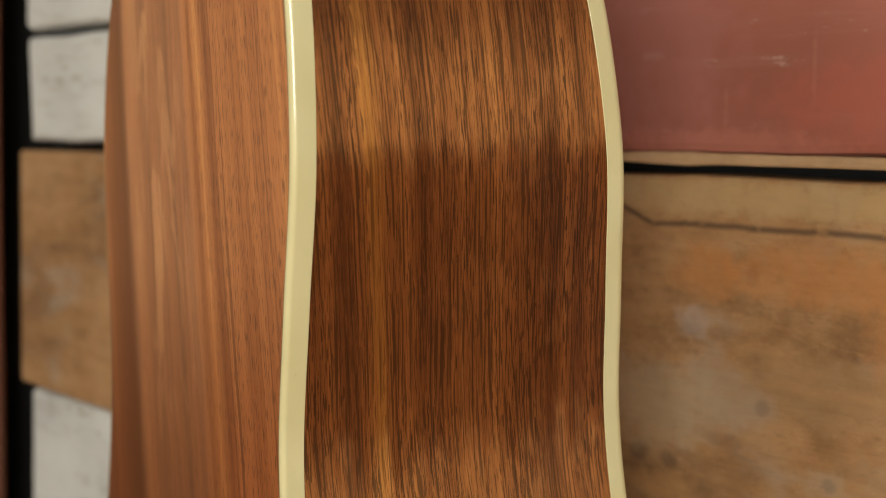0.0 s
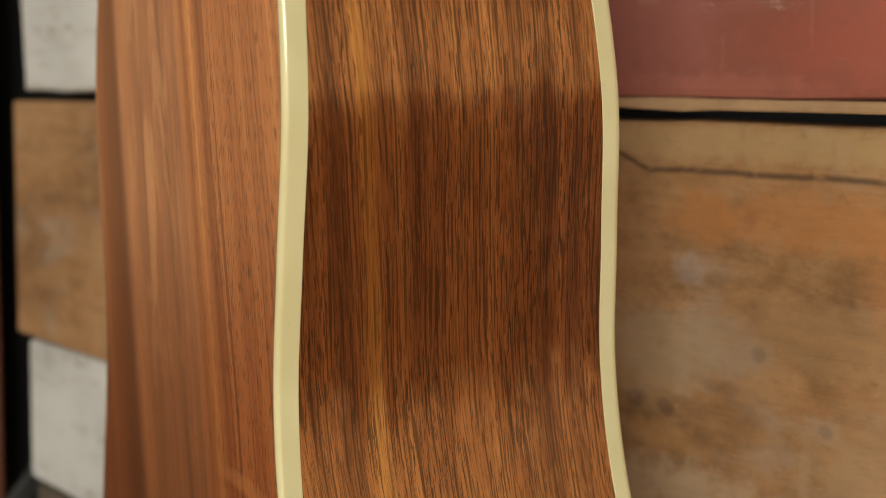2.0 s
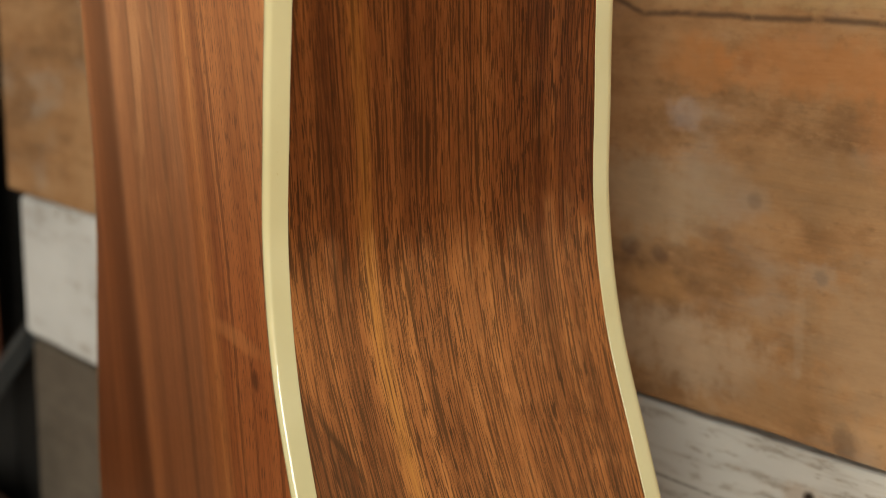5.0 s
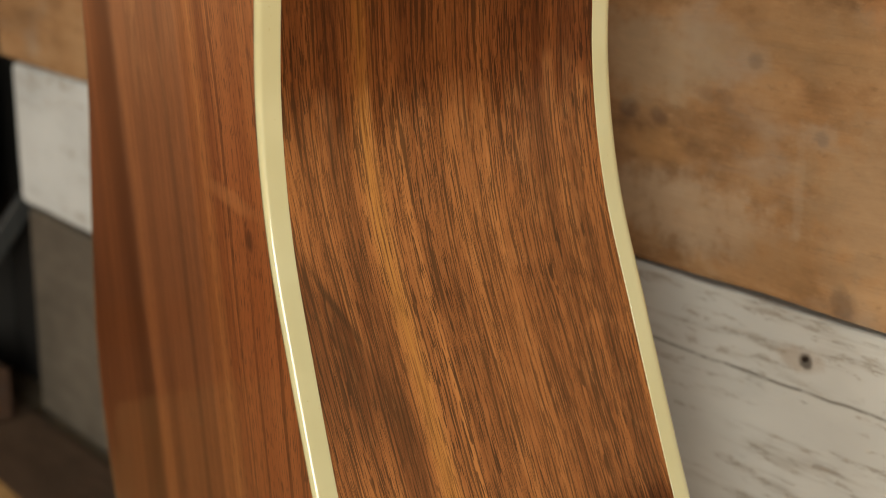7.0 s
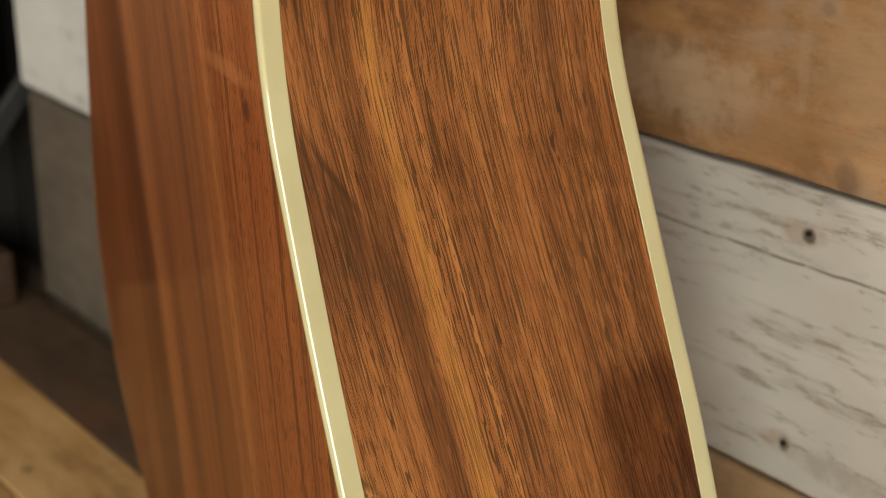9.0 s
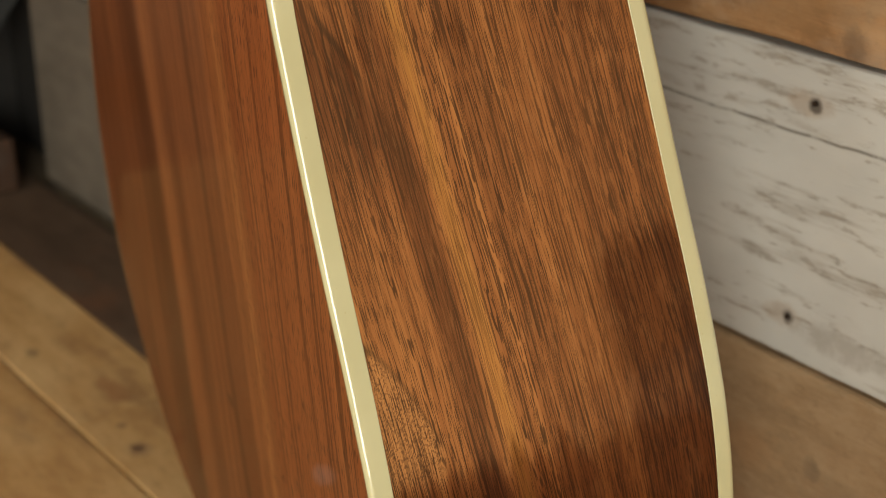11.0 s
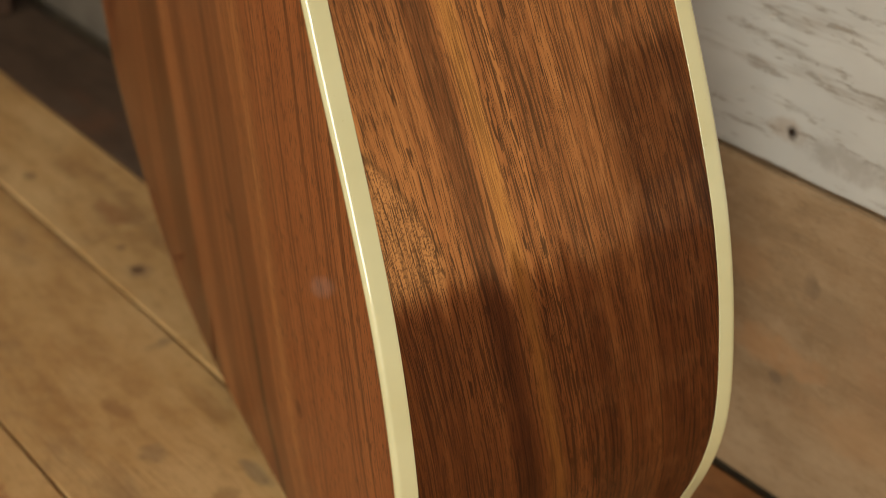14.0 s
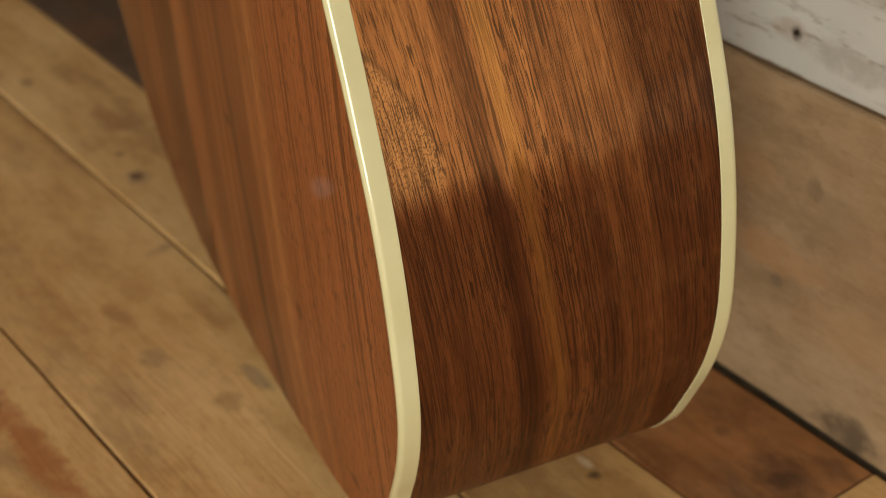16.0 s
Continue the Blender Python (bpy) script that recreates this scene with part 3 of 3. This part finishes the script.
M_DARK = old_wood("floor_dark_brown", (0.056, 0.034, 0.021), (0.094, 0.058, 0.036), (0.135, 0.086, 0.056), stain=(0.17, 0.075, 0.035), stained=0.6, rough=0.6, grainy=0.25, knots=False)
M_VOID = plain("dark_recess", (0.036, 0.040, 0.042), (0.050, 0.053, 0.054), 0.9)
M_DIRT = plain("gap_dirt", (0.07, 0.052, 0.034), (0.13, 0.095, 0.055), 0.95, 60)
# near-black colour stands in for the shade in the recesses at the left
M_SHADE = plain("recess_shade", (0.010, 0.009, 0.008), (0.016, 0.014, 0.012), 0.8)
M_POST = old_paint("red_brown_paint", (0.15, 0.052, 0.027), (0.10, 0.05, 0.03), 0.60, 0.5, streaks=0.2)
M_PLINTH = old_wood("dark_base_wood", (0.030, 0.013, 0.006), (0.048, 0.021, 0.010), (0.070, 0.034, 0.015), stained=0.3, knots=False)
M_IRON = plain("dull_grey_iron", (0.020, 0.022, 0.023), (0.038, 0.039, 0.038), 0.55, 40)
M_PLASTER = plain("plaster", (0.40, 0.37, 0.32), (0.46, 0.42, 0.37), 0.9, 3.0)
M_NAIL = plain("rusty_nail", (0.018, 0.012, 0.009), (0.05, 0.028, 0.016), 0.8, 400, 0.3)
M_NAIL_GREY = plain("grey_nail", (0.10, 0.085, 0.075), (0.20, 0.17, 0.15), 0.7, 400, 0.2)


# ---------- mesh helpers ----------
def part(name, bm, material, parent=None, label=""):
    me = bpy.data.meshes.new(name)
    bm.normal_update()
    bm.to_mesh(me)
    bm.free()
    me.materials.append(material)
    ob = new(name, me)
    if parent is not None:
        ob.parent = parent
    if label:
        tagged(ob, label)
    return ob


def box_bm(x0, x1, y0, y1, z0, z1, bevel=0.0, segments=2):
    bm = bmesh.new()
    bmesh.ops.create_cube(bm, size=1)
    for vert in bm.verts:
        vert.co = Vector((x0 if vert.co.x < 0 else x1, y0 if vert.co.y < 0 else y1, z0 if vert.co.z < 0 else z1))
    if bevel:
        bmesh.ops.bevel(bm, geom=bm.edges[:], offset=bevel, segments=segments, profile=0.5, affect="EDGES")
    return bm


def smooth(ob):
    for f in ob.data.polygons:
        f.use_smooth = True
    return ob


# ---------- the room ----------
wall = tagged(new("wall_back"), "wall clad with reclaimed painted and bare timber planks", "wall", kind="structure")


def board(name, parent, material, x0, x1, y0, y1, z0, z1, seed, ragged=0.0, along=60, label="", round_r=0.004):
    """A sawn board lying along x, with rounded, slightly uneven edges and ends. Its own x is the grain."""
    length, depth, height = x1 - x0, y1 - y0, z1 - z0
    r = min(round_r, depth * 0.3, height * 0.3)
    ring = []
    for cx, cy, a0 in ((depth - r, height - r, 0), (r, height - r, 90), (r, r, 180), (depth - r, r, 270)):
        for k in range(3):
            a = radians(a0 + 45 * k)
            ring.append((cx + r * math.cos(a), cy + r * math.sin(a)))
    n = max(2, int(length * along))
    bm = bmesh.new()
    rows = []
    for i in range(n + 1):
        f = i / n
        row = []
        for y, z in ring:
            q = Vector((f * length * 18 + seed * 9.1, z * 40, seed * 3.3 + y * 10))
            e = noise.noise(q) * 0.0014 + noise.noise(q * 3.7) * 0.0006
            end = 0.0
            if ragged and (i == 0 or i == n):
                end = (noise.noise(Vector((z * 90, seed * 5.0, y * 20))) * 0.5 + 0.5) * ragged + abs(noise.noise(Vector((z * 420, seed, 1)))) * ragged * 0.6
                end = end if i == 0 else -end
            top = 1 if z > height / 2 else -1
            row.append(bm.verts.new((f * length - length / 2 + end, y - depth / 2 + (e * 0.5 if y < depth / 2 else 0), z - height / 2 + e * top)))
        rows.append(row)
    for a, b in zip(rows, rows[1:]):
        for k in range(len(ring)):
            bm.faces.new((a[k], a[(k + 1) % len(ring)], b[(k + 1) % len(ring)], b[k]))
    bm.faces.new(rows[0][::-1])
    bm.faces.new(rows[-1])
    bmesh.ops.recalc_face_normals(bm, faces=bm.faces[:])
    ob = part(name, bm, material, parent, label)
    ob.location = (x0 + length / 2, y0 + depth / 2, z0 + height / 2)
    return ob


board("plank", wall, M_LOW, LEFT, XR, 0, 0.03, 0.0015, 0.1462, 1, round_r=0.002, label="faded brown bare plank")
board("plank", wall, M_GREY, XL + 0.008, LEFT - 0.002, 0.002, 0.03, 0.0050, 0.1605, 2, 0.008, label="grey weathered plank")
board("plank", wall, M_WHITE, LEFT, XR, 0.002, 0.03, 0.1482, 0.2674, 3, round_r=0.0015, label="worn white painted plank with nail holes")
board("plank", wall, M_CHALK, XL, LEFT - 0.002, 0.002, 0.03, 0.1640, 0.2680, 9, 0.012, label="chalky white painted plank")
board("plank", wall, M_BROWN, XL - 0.002, XR, -0.004, 0.03, 0.2712, 0.4402, 4, 0.003, round_r=0.0022, label="orange brown bare plank with nail holes")
board("plank", wall, M_CHALK, XL, LEFT - 0.002, 0, 0.03, 0.4470, 0.5200, 5, 0.014, label="chalky white painted plank")
board("plank", wall, M_CHALK, XL - 0.003, LEFT - 0.002, 0, 0.03, 0.5255, 0.66, 6, 0.014, label="chalky white painted plank")
board("plank", wall, M_RED, LEFT, XR, -0.004, 0.03, 0.4488, 0.66, 7, label="dull red painted plank")
board("edge_strip", wall, M_BARE, LEFT, XR, -0.0045, 0.028, 0.4450, 0.4486, 8, label="bare wood lower edge of the red plank")
for hx, hz, y in ((0.4033, 0.2506, 0.002), (0.3988, 0.1651, 0.002), (0.3777, 0.3580, -0.003), (0.4097, 0.3345, -0.003)):
    bm = bmesh.new()
    bmesh.ops.create_cone(bm, cap_ends=True, segments=10, radius1=0.0013, radius2=0.0010, depth=0.004)
    ob = part("nail", bm, M_NAIL if y > 0 else M_NAIL_GREY, wall, "rusty sunken nail" if y > 0 else "dull grey sunken nail")
    ob.matrix_local = pose(hx, y + 0.0012, hz, 90, 0, 0)
part("backing", box_bm(-0.25, 1.72, 0.031, 0.16, -0.05, 2.6), M_VOID, wall, "dark wall behind the planks")
part("backing", box_bm(-0.60, -0.25, 0.031, 0.16, -0.05, 2.6), M_SHADE, wall, "recess beside the planks with its shade painted black")

floor = tagged(new("floor"), "floor of old knotty pine boards with dark gaps", "floor", kind="structure")
part("subfloor", box_bm(-0.6, 1.72, -2.42, 0.03, -0.12, -0.0024), M_DIRT, floor)
edges = [0.0004, -0.0700, -0.1380, -0.2345]
while edges[-1] > -2.28:
    edges.append(edges[-1] - (0.098, 0.11, 0.09)[len(edges) % 3])
FLOORING = {2: M_PINE_C, 3: M_PINE_D}
for k, (a, b) in enumerate(zip(edges, edges[1:])):
    gap = 0.0007 if k else 0.0014
    if k == 0:
        board("floorboard", floor, M_DARK, -0.60, 0.10, b + 0.0007, a - gap, -0.021, 0.0, 19, along=20, round_r=0.0010, label="dark brown floorboard")
        board("floorboard", floor, M_PINE, 0.467, 1.60, b + 0.0007, a - gap, -0.021, 0.0, 18, along=20, round_r=0.0010)
        board("floorboard", floor, M_ORANGE, 0.102, 0.4655, b + 0.0007, a - gap, -0.021, 0.0, 20, along=20, round_r=0.0010, label="orange brown knotty floorboard")
        continue
    if k == 1:
        board("floorboard", floor, M_PINE_B_FAR, -0.60, JOINT - 0.0006, b + 0.0007, a - gap, -0.021, 0.0, 17, along=20, round_r=0.0010)
        board("floorboard", floor, M_PINE_B, JOINT + 0.0006, 1.60, b + 0.0007, a - gap, -0.021, 0.0, 21, along=20, round_r=0.0010)
        continue
    board("floorboard", floor, FLOORING.get(k, M_PINE), -0.60, 1.60, b + 0.0007, a - gap, -0.021, 0.0, 20 + k, along=20, round_r=0.0010)

left_wall = tagged(new("wall_left"), "dark wall of upright red-brown painted boards on a low plinth", "wall", kind="structure")
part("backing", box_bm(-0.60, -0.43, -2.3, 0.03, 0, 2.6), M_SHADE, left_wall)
y = -0.006
k = 0
while y > -2.2:
    w = (0.075, 0.11, 0.09, 0.13)[k % 4]
    ob = board("upright_board", left_wall, (M_POST, M_PLINTH, M_POST, M_POST)[k % 4], 0.13, 2.58, 0, 0.045, 0, w - 0.004, 60 + k, along=8)
    ob.matrix_local = Matrix.Translation((-0.372, y - w / 2, 1.355)) @ Matrix(((0, 1, 0, 0), (0, 0, 1, 0), (1, 0, 0, 0), (0, 0, 0, 1)))
    y -= w
    k += 1
part("plinth", box_bm(-0.428, -0.318, -2.3, -0.020, 0.001, 0.042, 0.002), M_PLINTH, left_wall, "low brown wooden plinth")
brace = part("iron_brace", box_bm(-0.004, 0.004, -0.008, 0.008, -0.060, 0.02, 0.0015), M_IRON, left_wall, "dull grey iron brace")
brace.matrix_local = pose(-0.343, 0.004, 0.150, -40, 0, 0)
# unseen opening, added to hold the key light
right_wall = tagged(new("wall_right"), "plain plastered wall with an opening added for the key light", "wall", kind="structure")
for y0, y1, z0, z1 in ((-2.4, -1.77, 0, 2.6), (-0.87, 0.031, 0, 2.6), (-1.77, -0.87, 0, 0.06), (-1.77, -0.87, 1.08, 2.6)):
    part("panel", box_bm(1.60, 1.72, y0, y1, z0, z1), M_PLASTER, right_wall)
# unseen opening, added to hold the fill light
front_wall = tagged(new("wall_front"), "plain plastered wall with an opening added for the fill light", "wall", kind="structure")
for x0, x1, z0, z1 in ((-0.6, -0.44, 0, 2.6), (0.54, 1.60, 0, 2.6), (-0.44, 0.54, 0, 0.76), (-0.44, 0.54, 1.74, 2.6)):
    part("panel", box_bm(x0, x1, -2.42, -2.30, z0, z1), M_PLASTER, front_wall)
ceil = tagged(part("ceiling", box_bm(-0.6, 1.72, -2.42, 0.16, 2.6, 2.7), M_PLASTER), "plain pale ceiling", "ceiling", kind="structure")

# ---------- the guitar ----------
GX, GY, GZ, AZ, LEAN_N, LEAN_U = 0.2556, -0.1573, 0.0108, 256.22, -3.45, 0.06
D0, D1, DM = 0.1108, 0.1016, 0.0121
FAR = (0.0192, -0.0470, -1.0245)
HALF = [(0.0000, 0.0000), (0.1034, 0.0060), (0.1521, 0.0270), (0.1750, 0.0594), (0.1880, 0.0940), (0.1888, 0.1303), (0.1835, 0.1674), (0.1720, 0.2034), (0.1576, 0.2401), (0.1447, 0.2781), (0.1345, 0.3154), (0.1353, 0.3537), (0.1471, 0.3951), (0.1607, 0.4420), (0.1600, 0.4954)]
HALF += [(HALF[-1][0] - 0.025, HALF[-1][1] + 0.027), (0.060, HALF[-1][1] + 0.040), (0.0, HALF[-1][1] + 0.044)]


def outline(points, steps):
    """A smooth half outline through the points, mirrored about the middle at both ends."""
    p = [Vector((-points[1][0], points[1][1]))] + [Vector(q) for q in points] + [Vector((-points[-2][0], points[-2][1]))]
    out = []
    for i in range(1, len(p) - 2):
        a, b, c, d = p[i - 1 : i + 3]
        for k in range(steps):
            t = k / steps
            out.append(0.5 * (2 * b + (c - a) * t + (2 * a - 5 * b + 4 * c - d) * t * t + (3 * b - a - 3 * c + d) * t**3))
    out.append(Vector(points[-1]))
    return out


def guitar():
    n = Vector((math.cos(radians(AZ)), math.sin(radians(AZ)), 0))
    u = Vector((-n.y, n.x, 0))
    v = (Vector((0, 0, 1)) - math.tan(radians(LEAN_N)) * n + math.tan(radians(LEAN_U)) * u).normalized()
    u = (u - v * u.dot(v)).normalized()
    n = u.cross(v)
    body = new("guitar_body")
    body.matrix_world = Matrix(((u.x, -n.x, v.x, GX), (u.y, -n.y, v.y, GY), (u.z, -n.z, v.z, GZ), (0, 0, 0, 1)))
    tagged(body, "glossy walnut guitar body with cream binding standing on floorboards", "guitar")
    half = outline(HALF, 10)
    top_z = HALF[-1][1]

    def other(q):
        return q.x + (FAR[0] + FAR[1] * min(q.y, 0.5) + FAR[2] * (min(q.y, 0.5) - 0.2) ** 2) * min(1, q.x / 0.1)

    loop = half + [Vector((-other(q), q.y)) for q in half[-2:0:-1]]
    count = len(loop)
    out = []
    for i in range(count):
        t = loop[(i + 1) % count] - loop[i - 1]
        out.append(Vector((t.y, -t.x)).normalized())
    run = [0.0]
    for i in range(count):
        run.append(run[-1] + (loop[(i + 1) % count] - loop[i]).length)
    total = run[-1]

    def depth(z):
        f = min(z, 0.52) / 0.43
        return D0 + (D1 - D0) * f + DM * 4 * f * (1 - f)

    WIDE, SLIM = 0.0070, 0.0060

    # ribs
    bm = bmesh.new()
    lay = bm.loops.layers.uv.new("UVMap")
    across = 10
    grid = []
    for i in range(count):
        d = depth(loop[i].y)
        grid.append([bm.verts.new((loop[i].x, WIDE - 0.001 + (d - WIDE - SLIM + 0.002) * k / across, loop[i].y)) for k in range(across + 1)])
    for i in range(count):
        j = (i + 1) % count
        for k in range(across):
            f = bm.faces.new((grid[i][k], grid[j][k], grid[j][k + 1], grid[i][k + 1]))
            for lp, (s, c) in zip(f.loops, ((i, k), (i + 1, k), (i + 1, k + 1), (i, k + 1))):
                along = run[s] if run[s] <= total / 2 else run[s] - total
                if i >= count // 2:
                    along = run[s] - total
                lp[lay].uv = (grid[s % count][c].co.y, abs(along))
            f.smooth = True
    bmesh.ops.recalc_face_normals(bm, faces=bm.faces[:])
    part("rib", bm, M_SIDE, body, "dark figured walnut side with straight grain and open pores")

    # back and top plates
    def plate(name, material, y_of, bulge, label):
        bm = bmesh.new()
        lay = bm.loops.layers.uv.new("UVMap")
        m = 28
        rows = []
        for q in half[1:-1]:
            w, wf = max(q.x - 0.0020, 0.002), max(other(q) - 0.0020, 0.002)
            edge = min(1.0, q.y / 0.05, (top_z - q.y) / 0.05)
            rows.append([bm.verts.new(((w + wf) * k / m - wf, y_of(q.y) + bulge * (1 - (2 * k / m - 1) ** 2) * edge, q.y)) for k in range(m + 1)])
        for a, b in zip(rows, rows[1:]):
            for k in range(m):
                f = bm.faces.new((a[k], a[k + 1], b[k + 1], b[k]))
                for lp in f.loops:
                    lp[lay].uv = (lp.vert.co.x, lp.vert.co.z)
                f.smooth = True
        bmesh.ops.recalc_face_normals(bm, faces=bm.faces[:])
        return part(name, bm, material, body, label)

    plate("back", M_BACK, lambda z: 0.0, -0.0030, "glossy reddish walnut back plate")
    plate("top", M_SPRUCE, lambda z: depth(z), 0.0015, "pale spruce top plate")

    # binding: a rounded strip swept round each edge
    def binding(name, front):
        wide = SLIM if front else WIDE
        prof = [(0.0012, -0.0030), (0.0, -0.0026), (0.0, -0.0012)]
        for k in range(1, 9):
            a = radians(90 * k / 9)
            prof.append((0.0020 * (1 - math.cos(a)), -0.0012 + 0.0016 * math.sin(a)))
        prof += [(0.0020, 0.0004), (0.0024, 0.0004), (wide - 0.0002, 0.0004), (wide - 0.00002, 0.0004), (wide, -0.0002), (wide, -0.0030)]
        bm = bmesh.new()
        rows = []
        for i in range(count):
            d = depth(loop[i].y)
            row = []
            for y, o in prof:
                q = loop[i] + out[i] * o
                row.append(bm.verts.new((q.x, d - y if front else y, q.y)))
            rows.append(row)
        for i in range(count):
            a, b = rows[i], rows[(i + 1) % count]
            for k in range(len(prof)):
                f = bm.faces.new((a[k], a[(k + 1) % len(prof)], b[(k + 1) % len(prof)], b[k]))
                f.smooth = True
        bmesh.ops.recalc_face_normals(bm, faces=bm.faces[:])
        return part(name, bm, M_BIND, body, "glossy cream binding")

    binding("back_binding", False)
    binding("top_binding", True)
    return body


guitar()
